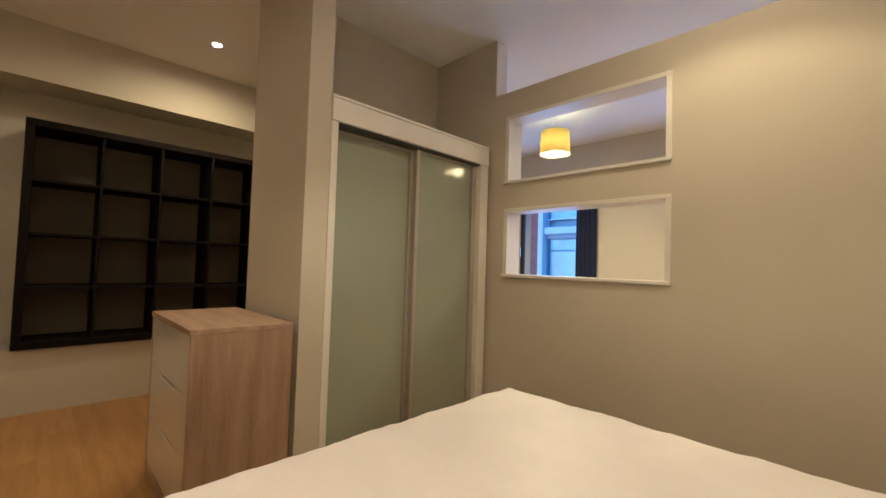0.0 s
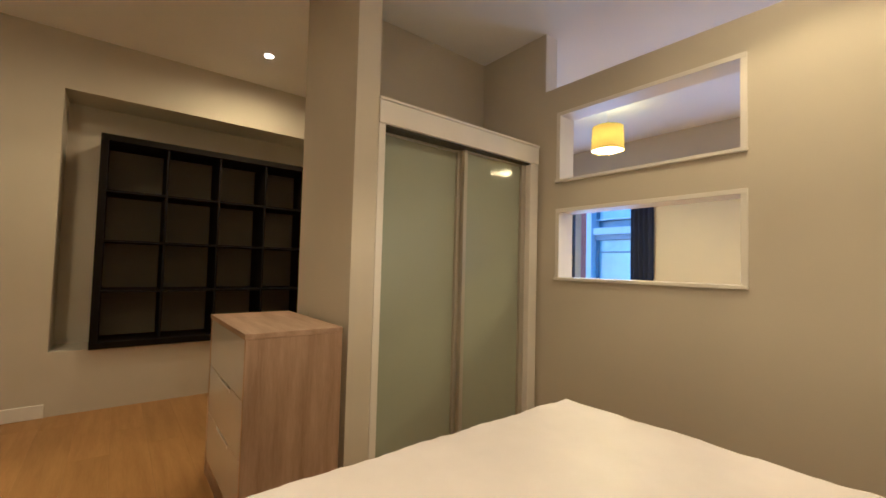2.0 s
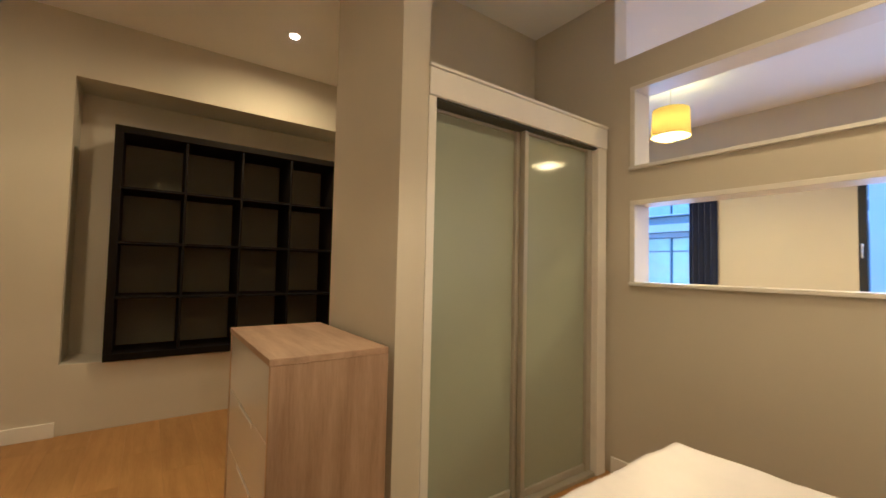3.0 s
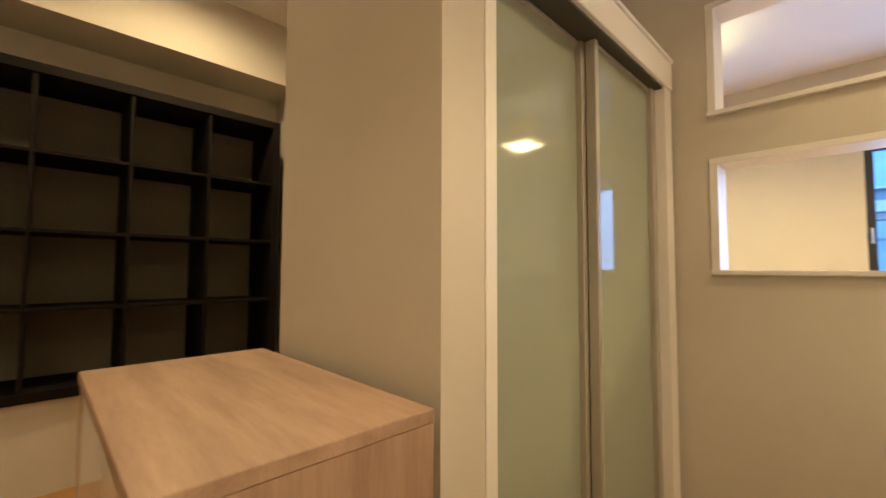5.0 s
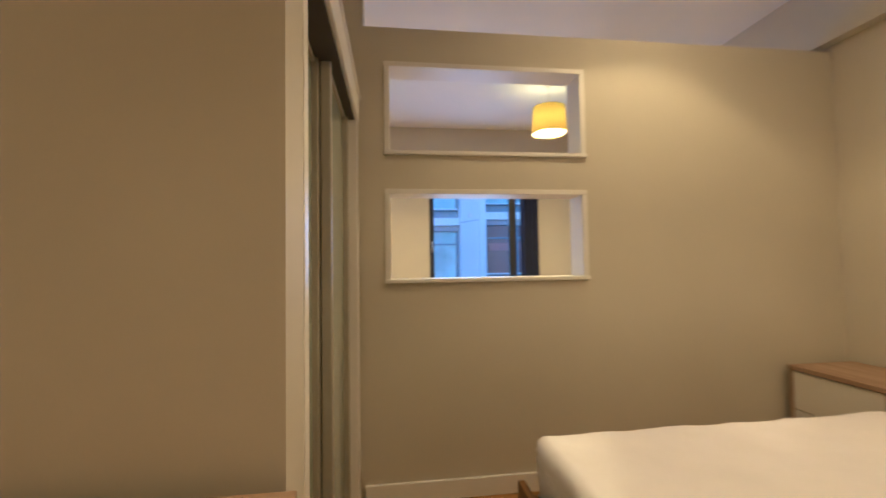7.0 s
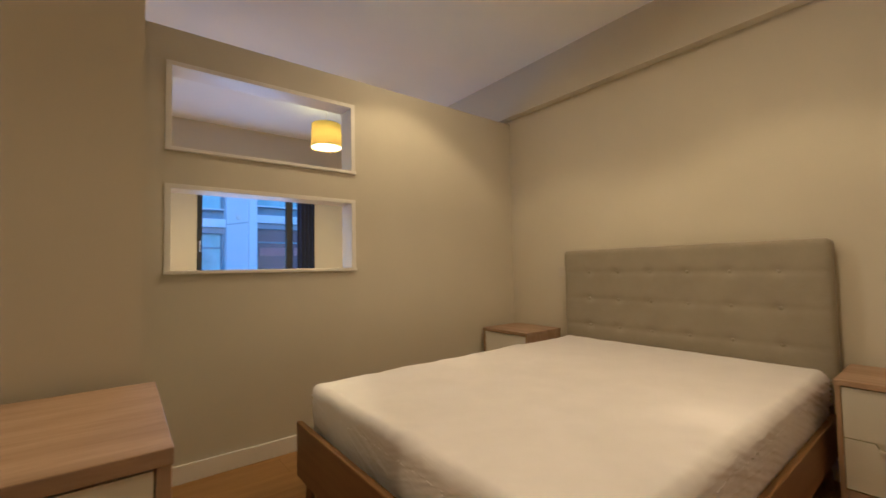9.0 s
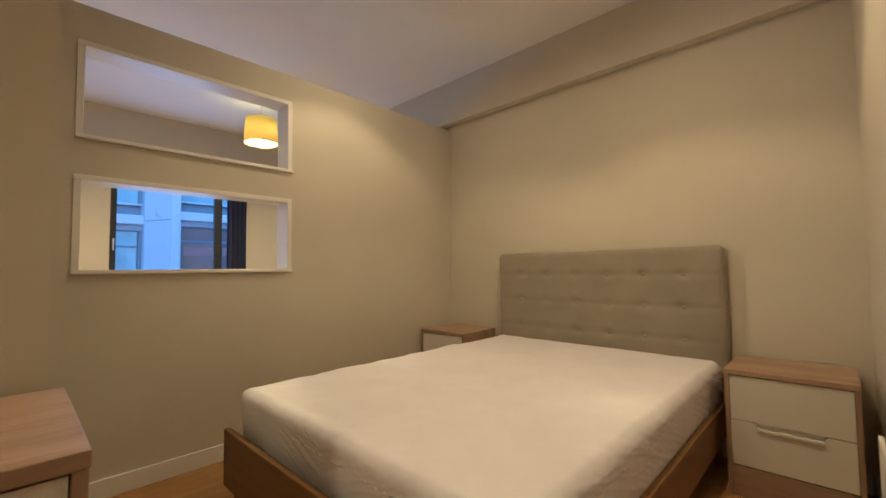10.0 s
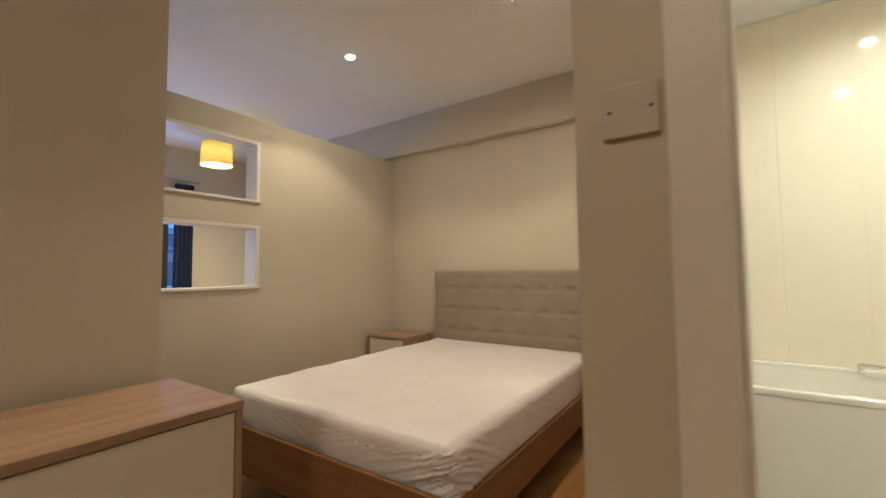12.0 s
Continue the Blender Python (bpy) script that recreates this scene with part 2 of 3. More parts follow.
def pierced(us, vs, holes, place):
    """A wall as one closed mesh: a grid of cells of which some are open. place(u, v, side) gives the corner, side 0 or 1."""
    bm = bmesh.new()
    made = {}

    def vert(i, j, k):
        if (i, j, k) not in made:
            made[i, j, k] = bm.verts.new(place(us[i], vs[j], k))
        return made[i, j, k]

    def solid(i, j):
        if not (0 <= i < len(us) - 1 and 0 <= j < len(vs) - 1):
            return False
        u, v = (us[i] + us[i + 1]) / 2, (vs[j] + vs[j + 1]) / 2
        return not any(a < u < b and c < v < d for a, b, c, d in holes)

    for i in range(len(us) - 1):
        for j in range(len(vs) - 1):
            if not solid(i, j):
                continue
            bm.faces.new([vert(i, j, 0), vert(i + 1, j, 0), vert(i + 1, j + 1, 0), vert(i, j + 1, 0)])
            bm.faces.new([vert(i, j, 1), vert(i, j + 1, 1), vert(i + 1, j + 1, 1), vert(i + 1, j, 1)])
            for di, dj, a, b in ((-1, 0, (0, 0), (0, 1)), (1, 0, (1, 0), (1, 1)), (0, -1, (0, 0), (1, 0)), (0, 1, (0, 1), (1, 1))):
                if not solid(i + di, j + dj):
                    p, q = (i + a[0], j + a[1]), (i + b[0], j + b[1])
                    bm.faces.new([vert(*p, 0), vert(*q, 0), vert(*q, 1), vert(*p, 1)])
    bmesh.ops.recalc_face_normals(bm, faces=bm.faces)
    return bm


def rounded(bm_cuts, x0, x1, y0, y1, z0, z1, r):
    """A box with well rounded edges, finely divided so that it can be creased."""
    bm = bmesh.new()
    bmesh.ops.create_cube(bm, size=2)
    bmesh.ops.subdivide_edges(bm, edges=bm.edges[:], cuts=bm_cuts, use_grid_fill=True)
    c = Vector(((x0 + x1) / 2, (y0 + y1) / 2, (z0 + z1) / 2))
    h = Vector(((x1 - x0) / 2, (y1 - y0) / 2, (z1 - z0) / 2))
    for v in bm.verts:
        p = Vector([v.co[k] * h[k] for k in range(3)])
        q = Vector([max(-h[k] + r, min(h[k] - r, p[k])) for k in range(3)])
        d = p - q
        if d.length > 1e-6:
            p = q + d.normalized() * r
        v.co = c + p
    return bm


# ---- structure ----
XW, XE, YS = -2.34, 2.86, -2.79
XC, YC = 0.138, -2.845  # free end of the wall beside the bed
NT = 0.15
WIN_Y = 2.88  # inner face of the window wall
slab("floor_base", PAVING, (-2.86, 3.1, -4.45, 3.5, -0.2, -0.012), "concrete floor slab under the boards")
slab("ceiling", CEILING_PAINT, (-2.86, 3.1, -5.2, 3.5, CEIL, CEIL + 0.2), "smooth white painted ceiling over all rooms")

O_X0, O_X1 = 0.134, 1.243
LO_Z0, LO_Z1, UP_Z0, UP_Z1 = 1.122, 1.608, 1.80, 2.290
WTOP, GAP_X = 2.478, 0.021
wall_n = pierced([-2.86, GAP_X, O_X0, O_X1, XE - 0.001], [-0.01, LO_Z0, LO_Z1, UP_Z0, UP_Z1, WTOP, CEIL],
                 [(O_X0, O_X1, LO_Z0, LO_Z1), (O_X0, O_X1, UP_Z0, UP_Z1), (-2.86, 3.1, WTOP, CEIL)],
                 lambda u, v, k: (u, NT * k, v))
structure("wall_north", wall_n, WALL, "greige partition wall with two long openings and a gap above")
slab("wall_north_upper", WALL, (-2.86, GAP_X, 0, 0.13, WTOP, CEIL), "greige upper wall ending beside the gap")
slab("wall_east", WALL, (XE, XE + 0.24, -5.2, 3.5, -0.01, CEIL), "greige painted wall behind the bed")
slab("beam_east", WALL, (2.785, XE, -2.86, WIN_Y - 0.002, 2.515, CEIL), "greige boxed-in beam along the wall head")
bm = bmesh.new()
ring = [(XC + 0.121, YC + 0.002), (XE, -2.80), (XE, -2.95), (XC + 0.121, -3.0)]
low, high = [[bm.verts.new((px, py, pz)) for px, py in ring] for pz in (-0.01, CEIL)]
bm.faces.new(low[::-1])
bm.faces.new(high)
for i in range(4):
    bm.faces.new([low[i], low[(i + 1) % 4], high[(i + 1) % 4], high[i]])
bmesh.ops.recalc_face_normals(bm, faces=bm.faces)
structure("wall_south", bm, WALL, "greige painted wall beside the bed")
D_Y0, D_Y1, D_Z = -3.83, -3.069, 2.05
structure("wall_bathroom", pierced([-5.2, D_Y0, D_Y1, YC], [-0.01, D_Z, CEIL], [(D_Y0, D_Y1, -1, D_Z)],
                                   lambda u, v, k: (XC + 0.12 * k, u, v)), WALL, "greige wall with the bathroom doorway")
slab("wall_hall_end", WALL, (XW - 0.5, XC, -4.45, -4.3, -0.01, CEIL), "plain greige end wall of the hall")
slab("wall_bathroom_south", BATH_PANEL_WALL, (XC + 0.12, XE, -5.2, -5.0, -0.01, CEIL), "cream panelled bathroom end wall")
N_Y0, N_Y1, N_Z0, N_Z1 = -2.76, -0.70, 0.474, 2.475
structure("wall_west", pierced([-4.45, N_Y0, N_Y1, -0.002], [-0.01, N_Z0, N_Z1, CEIL], [(N_Y0, N_Y1, N_Z0, N_Z1)],
                               lambda u, v, k: (XW - 0.38 * k, u, v)), WALL, "greige wall with a deep shelf niche")
slab("wall_niche_back", WALL, (XW - 0.50, XW - 0.382, -4.45, -0.002, -0.01, CEIL), "greige back wall of the niche")
slab("wall_wardrobe_side", WALL, (-0.62, -0.004, -1.480, -1.348, -0.01, CEIL), "greige stub wall at the wardrobe end")
slab("wall_wardrobe_back", WALL, (-0.74, -0.6205, -1.480, -0.002, -0.01, CEIL), "greige wall behind the wardrobe")
slab("wall_living_west", WALL, (-2.75, -2.6, NT + 0.002, WIN_Y, -0.01, CEIL), "greige living room wall")
A0, A1, B0, B1, WZ0, WZ1 = -1.72, -0.54, 0.630, 2.02, 0.80, 2.195
structure("wall_living_north", pierced([-2.75, A0, A1, B0, B1, XE - 0.001], [-0.01, WZ0, WZ1, CEIL], [(A0, A1, WZ0, WZ1), (B0, B1, WZ0, WZ1)],
                                       lambda u, v, k: (u, WIN_Y + 0.3 * k, v)), WALL, "greige living room wall with two windows")

# white lining of the long openings
for tag_z, (z0, z1) in enumerate(((LO_Z0, LO_Z1), (UP_Z0, UP_Z1))):
    lin = thing("opening_lining", pose(O_X0, 0, z0), "white painted lining and sill of a wall opening", "opening lining", "wall openings")
    w, h = O_X1 - O_X0, z1 - z0
    boxpart("sill", TRIM, lin, (-0.006, w + 0.006, -0.020, NT + 0.012, -0.006, 0.014), 0.003)
    boxpart("head", TRIM, lin, (-0.004, w + 0.004, -0.006, NT + 0.006, h - 0.022, h + 0.004), 0.002)
    boxpart("jamb", TRIM, lin, (-0.004, 0.026, -0.006, NT + 0.006, 0.0145, h - 0.0225), 0.002)
    boxpart("jamb", TRIM, lin, (w - 0.026, w + 0.004, -0.006, NT + 0.006, 0.0145, h - 0.0225), 0.002)
slab("trim_gap_side", TRIM, (GAP_X + 0.001, GAP_X + 0.006, 0.002, 0.128, WTOP + 0.002, CEIL - 0.002), "white painted side of the gap above the wall")


def skirting(name, x0, x1, y0, y1):
    structure(name, box(bmesh.new(), x0, x1, y0, y1, 0.0, 0.098, 0.004), TRIM, "white painted skirting board")


skirting("baseboard_north", 0.02, XE - 0.002, -0.018, -0.001)
skirting("baseboard_east", XE - 0.018, XE - 0.001, YS + 0.02, -0.02)
bs = structure("baseboard_south", box(bmesh.new(), 0.13, 2.80, 0.001, 0.018, 0.0, 0.098, 0.004), TRIM, "white painted skirting board")
bs.matrix_world = pose(XC, YC, 0, 0, 0, 0.95)
skirting("baseboard_west", XW + 0.001, XW + 0.018, -4.29, N_Y0)

# doorway lining to the bathroom
fr = thing("door_frame", pose(XC, D_Y1, 0), "white painted bathroom door frame, worn at its edge", "door frame", "", "structure")
boxpart("architrave", TRIM, fr, (-0.016, -0.001, -0.006, 0.074, 0, D_Z + 0.06), 0.004)
boxpart("architrave", TRIM, fr, (-0.016, -0.001, D_Y0 - D_Y1 - 0.062, D_Y0 - D_Y1 + 0.012, 0, D_Z + 0.06), 0.004)
boxpart("jamb", TRIM, fr, (-0.0005, 0.122, -0.020, -0.001, 0, D_Z), 0.006)
boxpart("jamb", TRIM, fr, (-0.0005, 0.122, D_Y0 - D_Y1 + 0.001, D_Y0 - D_Y1 + 0.02, 0, D_Z), 0.003)
boxpart("head", TRIM, fr, (-0.0005, 0.122, D_Y0 - D_Y1 + 0.021, -0.021, D_Z - 0.02, D_Z - 0.001), 0.003)


# ---- wardrobe ----
def wardrobe():
    w = thing("wardrobe", pose(0, -0.68, 0), "built-in wardrobe with sage glass sliding doors and white surround", "wardrobe")
    y0, y1 = -0.666, 0.645
    boxpart("fascia", TRIM, w, (-0.03, 0.004, y0, y1, 1.940, 2.062), 0.004)
    boxpart("cornice", TRIM, w, (-0.03, 0.012, y0 - 0.004, y1, 2.0625, 2.078), 0.004)
    boxpart("top_board", TRIM, w, (-0.615, -0.031, y0, y1, 2.03, 2.05), 0.002)
    boxpart("jamb", TRIM, w, (-0.12, -0.002, y0, y0 + 0.041, 0, 1.939), 0.003)
    boxpart("jamb", TRIM, w, (-0.12, -0.002, y1 - 0.085, y1, 0, 1.939), 0.003)
    boxpart("bottom_track", DOOR_METAL, w, (-0.125, -0.012, y0 + 0.046, y1 - 0.086, 0, 0.022), 0.002)
    boxpart("top_track", SHADOW_GAP, w, (-0.125, -0.012, y0 + 0.042, y1 - 0.086, 1.9305, 1.9395))
    for name, ya, yb, xa in (("door", y0 + 0.047, -0.006, -0.112), ("door", -0.030, y1 - 0.087, -0.072)):
        glass = boxpart(name, GREEN_GLASS, w, (xa, xa + 0.008, ya + 0.02, yb - 0.02, 0.06, 1.929), 0.0, "sage green glossy glass sliding door")
        for ys, ye in ((ya, ya + 0.028), (yb - 0.045, yb)):
            boxpart("stile", DOOR_METAL, glass, (xa - 0.006, xa + 0.03, ys, ye, 0.024, 1.930), 0.004, "champagne metal stile")
        boxpart("bottom_rail", DOOR_METAL, glass, (xa - 0.004, xa + 0.02, ya + 0.029, yb - 0.035, 0.024, 0.062), 0.003)
        boxpart("top_rail", DOOR_METAL, glass, (xa - 0.004, xa + 0.02, ya + 0.029, yb - 0.035, 1.916, 1.930), 0.002)
    return w


wardrobe()


# ---- bookcase in the niche ----
def bookcase():
    W, H, D = 1.69, 1.70, 0.40
    k = thing("bookcase", pose(-2.30, -2.53, N_Z0), "black-brown open cube bookcase standing in the wall niche, empty", "bookcase")
    t = 0.051
    boxpart("side", BLACK_WOOD, k, (-D, 0, 0, t, t + 0.0005, H - t - 0.0005), 0.002)
    boxpart("side", BLACK_WOOD, k, (-D, 0, W - t, W, t + 0.0005, H - t - 0.0005), 0.002)
    boxpart("top", BLACK_WOOD, k, (-D, 0, 0, W, H - t, H), 0.002)
    boxpart("bottom", BLACK_WOOD, k, (-D, 0, 0, W, 0, t), 0.002)
    # board added behind the open cells to keep them dark
    boxpart("back_panel", BOOKCASE_BACK, k, (-D - 0.006, -D - 0.0005, 0.003, W - 0.003, 0.003, H - 0.003), 0.0, "dark brown board added behind the open cells")
    cw, ch = (W - 2 * t) / 4, (H - 2 * t) / 4
    for i in range(1, 4):
        boxpart("shelf", BLACK_WOOD, k, (-D, -0.002, t, W - t, t + i * ch - 0.009, t + i * ch + 0.009), 0.001)
    for i in range(1, 4):
        for j in range(4):
            boxpart("divider", BLACK_WOOD, k, (-D, -0.003, t + i * cw - 0.009, t + i * cw + 0.009, t + j * ch + 0.0095, t + (j + 1) * ch - 0.0095), 0.001)


bookcase()


# ---- dresser ----
def drawer_front(parent, name, material, x0, x1, y, z0, z1, grip, dip=0.022, lip=0.009):
    """A gloss front facing -y, with a scooped finger grip in its upper edge where grip is true."""
    bm = bmesh.new()
    c, hw, dip = (x0 + x1) / 2, min(0.14, (x1 - x0) * 0.29), dip if grip else 0.0
    pts = [(x0, z0), (x1, z0), (x1, z1)]
    if grip:
        pts += [(c + hw, z1), (c + hw - 0.012, z1 - dip), (c - hw + 0.012, z1 - dip), (c - hw, z1)]
    pts.append((x0, z1))
    front = [bm.verts.new((px, y, pz)) for px, pz in pts]
    back = [bm.verts.new((px, y + 0.018, pz)) for px, pz in pts]
    bm.faces.new(front)
    bm.faces.new(back[::-1])
    for i in range(len(pts)):
        j = (i + 1) % len(pts)
        bm.faces.new([front[j], front[i], back[i], back[j]])
    bmesh.ops.recalc_face_normals(bm, faces=bm.faces)
    ob = part(name, bm, material, parent, "gloss white drawer front")
    if grip:
        boxpart("grip_lip", material, ob, (c - hw + 0.010, c + hw - 0.010, y - lip, y + 0.004, z1 - dip - 0.014, z1 - dip + 0.003), 0.004, "white lip handle")
        boxpart("grip_recess", GLOSS_WHITE, ob, (c - hw, c + hw, y + 0.0185, y + 0.03, z1 - dip - 0.004, z1 + 0.004), 0.0, "shaded finger recess")
    return ob


def drawer_unit(name, label, m, W, D, H, rows, group="", foot=0.09):
    """Oak-print carcass with white drawer fronts; front at y = 0 facing -y, back at y = D."""
    u = thing(name, m, label, name.replace("_", " "), group)
    boxpart("top", ASH_X, u, (0, W, -0.004, D, H - 0.024, H), 0.002)
    boxpart("side_panel", ASH_Z, u, (0.002, 0.020, 0, D, 0, H - 0.0245), 0.0015)
    boxpart("side_panel", ASH_Z, u, (W - 0.020, W - 0.002, 0, D, 0, H - 0.0245), 0.0015)
    boxpart("back_panel", ASH_Z, u, (0.0205, W - 0.0205, D - 0.01, D - 0.004, 0.02, H - 0.025))
    boxpart("plinth", ASH_X, u, (0.0205, W - 0.0205, 0.004, 0.02, 0, foot - 0.004))
    boxpart("carcass_core", ASH_X, u, (0.0205, W - 0.0205, 0.034, D - 0.011, 0.03, H - 0.03))
    zs = np.linspace(foot, H - 0.027, rows + 1)
    for i in range(rows):
        drawer_front(u, "drawer_front", GLOSS_WHITE, 0.0225, W - 0.0225, 0.003, zs[i] + 0.002, zs[i + 1] - 0.002, i < rows - 1, *((0.012, 0.003) if rows > 2 else ()))
    return u


drawer_unit("chest_of_drawers", "light oak chest of drawers with gloss white fronts", pose(-0.768, -1.954, 0), 0.79, 0.434, 0.885, 3)

# ---- bed ----


def bed():
    b = thing("bed", pose(0, 0, 0), "king-size bed with honey oak frame and buttoned fabric headboard", "bed")
    boxpart("foot_rail", BED_WOOD_Y, b, (0.612, 0.640, -2.21, -0.668, 0.17, 0.417), 0.005)
    boxpart("side_rail", BED_WOOD_X, b, (0.6405, 2.765, -2.21, -2.183, 0.17, 0.36), 0.005)
    boxpart("side_rail", BED_WOOD_X, b, (0.6405, 2.765, -0.695, -0.668, 0.17, 0.36), 0.005)
    boxpart("slat_base", BED_WOOD_Y, b, (0.641, 2.76, -2.18, -0.70, 0.27, 0.30))
    for lx, ly, dx, dy in ((0.67, -0.73, -0.02, 0.02), (0.67, -2.15, -0.02, -0.02), (2.70, -0.73, 0.02, 0.02), (2.70, -2.15, 0.02, -0.02)):
        bm = bmesh.new()
        r = bmesh.ops.create_cone(bm, cap_ends=True, segments=16, radius1=0.017, radius2=0.028, depth=0.18, matrix=Matrix.Translation((lx, ly, 0.09)))
        for v in r["verts"]:
            if v.co.z < 0.05:
                v.co.x += dx
                v.co.y += dy
        part("leg", bm, BED_WOOD_X, b, "tapered oak leg", True)
    bm = rounded(70, 2.772, 2.856, -2.222, -0.622, 0.20, 1.242, 0.032)
    cols = [-1.422 + 0.2325 * (i - 2.5) for i in range(6)]
    rows = (1.07, 0.87, 0.67)
    for v in bm.verts:
        if v.co.x < 2.80:
            d = 0.0
            for rz in rows:
                d += 0.0045 * math.exp(-((v.co.z - rz) / 0.014) ** 2)
                for cy in cols:
                    q = ((v.co.z - rz) ** 2 + (v.co.y - cy) ** 2) ** 0.5
                    d += 0.019 * math.exp(-(q / 0.026) ** 2)
            v.co.x += min(d, 0.030) - 0.004 * noise.noise(v.co * 7)
    hb = part("headboard", bm, HEADBOARD_CLOTH, b, "grey-beige buttoned fabric headboard", True)
    for rz in rows:
        for cy in cols:
            m = Matrix.Translation((2.791, cy, rz)) @ Matrix.Diagonal((0.006, 0.012, 0.012, 1))
            bmb = bmesh.new()
            bmesh.ops.create_uvsphere(bmb, u_segments=10, v_segments=6, radius=1, matrix=m)
            part("button", bmb, HEADBOARD_CLOTH, hb, "", True)


bed()


def mattress():
    x0, x1, y0, y1, z0, z1, r = 0.674, 2.768, -2.188, -0.656, 0.302, 0.577, 0.045
    th = thing("mattress", pose(0, 0, 0.302), "thick mattress in a white wrinkled protector on the bed", "mattress")
    bm = rounded(120, x0, x1, y0, y1, z0, z1, r)

    R = 0.07
    for v in bm.verts:
        cx = x0 + R if v.co.x < x0 + R else None
        cy = y0 + R if v.co.y < y0 + R else y1 - R if v.co.y > y1 - R else None
        if cx is not None and cy is not None:
            d = math.hypot(v.co.x - cx, v.co.y - cy)
            if d > R:
                v.co.x, v.co.y = cx + (v.co.x - cx) * R / d, cy + (v.co.y - cy) * R / d

    def fold(a, b, seed):
        return 1 - abs(noise.noise(Vector((a, b, seed)))) * 2.2

    for v in bm.verts:
        x, y, z = v.co
        side = max(0.0, min(1.0, (0.568 - z) / 0.05))
        foot = x < x0 + 0.05
        ny = -1 if y < y0 + 0.05 else 1 if y > y1 - 0.05 else 0
        if side and (foot or ny):
            run = y if foot else x
            slack = 0.12 + 0.75 * max(0, noise.noise(Vector((run * 1.7, 4, 2))) + 0.35)
            near = min(abs(y - y0), abs(y - y1)) if foot else min(abs(x - x0), 0.6)
            slack *= (0.35 if foot else 0.75) + 1.3 * math.exp(-near / 0.16)
            lean = z * (26 if (foot and y < -1.4) or ny else -26)
            pull = math.exp(-near / 0.30)
            crease = 0.016 * max(0, fold(run * 10 + lean, z * 4, 3)) ** 3 + 0.012 * max(0, fold(run * 27 - lean * 0.6, z * 9, 9)) ** 3
            crease += (0.010 + 0.012 * pull) * max(0, fold(run * 19 + lean * 1.5, z * 2.5, 14)) ** 4
            crease = crease * slack - 0.012 * side * (0.568 - z) / 0.27
            if foot:
                v.co.x -= crease * side
            if ny:
                v.co.y += ny * crease * side
        if z > 0.5:
            v.co.z += 0.006 * noise.noise(Vector((x * 2.2, y * 2.2, 1))) + 0.003 * noise.noise(Vector((x * 8, y * 8, 5)))
            edge = min(x - x0, y - y0, y1 - y)
            v.co.z += 0.004 * math.exp(-((edge - 0.035) / 0.02) ** 2) * (1 + noise.noise(Vector((x * 14, y * 14, 2))))
            v.co.z -= 0.011 * math.exp(-max(edge, 0) / 0.05) * (0.6 + noise.noise(Vector((x * 6, y * 6, 8))))
            v.co.z += 0.0035 * max(0, fold(x * 5 + y * 9, y * 3 - x * 2, 21)) ** 4 * math.exp(-max(edge, 0) / 0.22)
    for v in bm.verts:
        v.co.z -= 0.302
    part("protector", bm, SHEET, th, "white wrinkled mattress protector", True)
    # wavy seam round the upper edge
    cu = bpy.data.curves.new("seam", "CURVE")
    cu.dimensions, cu.bevel_depth, cu.bevel_resolution = "3D", 0.002, 2
    sp = cu.splines.new("POLY")
    line = []
    n = 60
    a, b, c, d = x0 + 0.003, x1 - 0.02, y0 + 0.003, y1 - 0.003
    for p, q in (((a, c), (b, c)), ((b, c), (b, d)), ((b, d), (a, d)), ((a, d), (a, c))):
        for i in range(n):
            k = i / n
            px, py = p[0] + (q[0] - p[0]) * k, p[1] + (q[1] - p[1]) * k
            ex, ey = a + R - px, max(c + R - py, py - d + R)
            if ex > 0 and ey > 0:
                h = R / math.hypot(ex, ey)
                px = a + R - ex * h
                py = c + R - ey * h if py < -1.4 else d - R + ey * h
            line.append((px, py))
    sp.points.add(len(line) - 1)
    for i, (px, py) in enumerate(line):
        w = noise.noise(Vector((px * 9, py * 9, 7)))
        sp.points[i].co = (px + 0.003 * w, py + 0.003 * w, 0.228 + 0.005 * w, 1)
    sp.use_cyclic_u = True
    dg = new("seam", cu)
    me = bpy.data.meshes.new_from_object(dg)
    bpy.data.objects.remove(dg)
    me.materials.append(SHEET)
    me.polygons.foreach_set("use_smooth", [True] * len(me.polygons))
    seam = new("seam", me)
    seam.parent = th
    return th


mattress()

# ---- bedside tables ----
NS_W = 0.485
ns = drawer_unit("bedside_table", "light oak bedside table with two gloss white drawers", pose(2.41, -2.255, 0, 0, 0, -90), NS_W, 0.42, 0.608, 2, "bedside tables", 0.15)
copy_thing(ns, pose(2.41, -0.05, 0, 0, 0, -90))


# ---- small fittings ----
def downlight(x, y):
    d = thing("downlight", pose(x, y, CEIL), "small round recessed ceiling downlight, lit, from a set with one added unseen", "downlight", "ceiling downlights")
    bm = bmesh.new()
    cyl(bm, Matrix.Translation((0, 0, -0.004)), 0.040, 0.043, 0.008, 32)
    part("bezel", bm, TRIM, d)
    bm = bmesh.new()
    cyl(bm, Matrix.Translation((0, 0, -0.0095)), 0.031, 0.033, 0.003, 24)
    part("lens", bm, SPOT_GLOW, d, "glowing lens")


# also builds a fitting for the added hall downlight
for sx, sy in SPOTS + BATH_SPOTS:
    downlight(sx, sy)


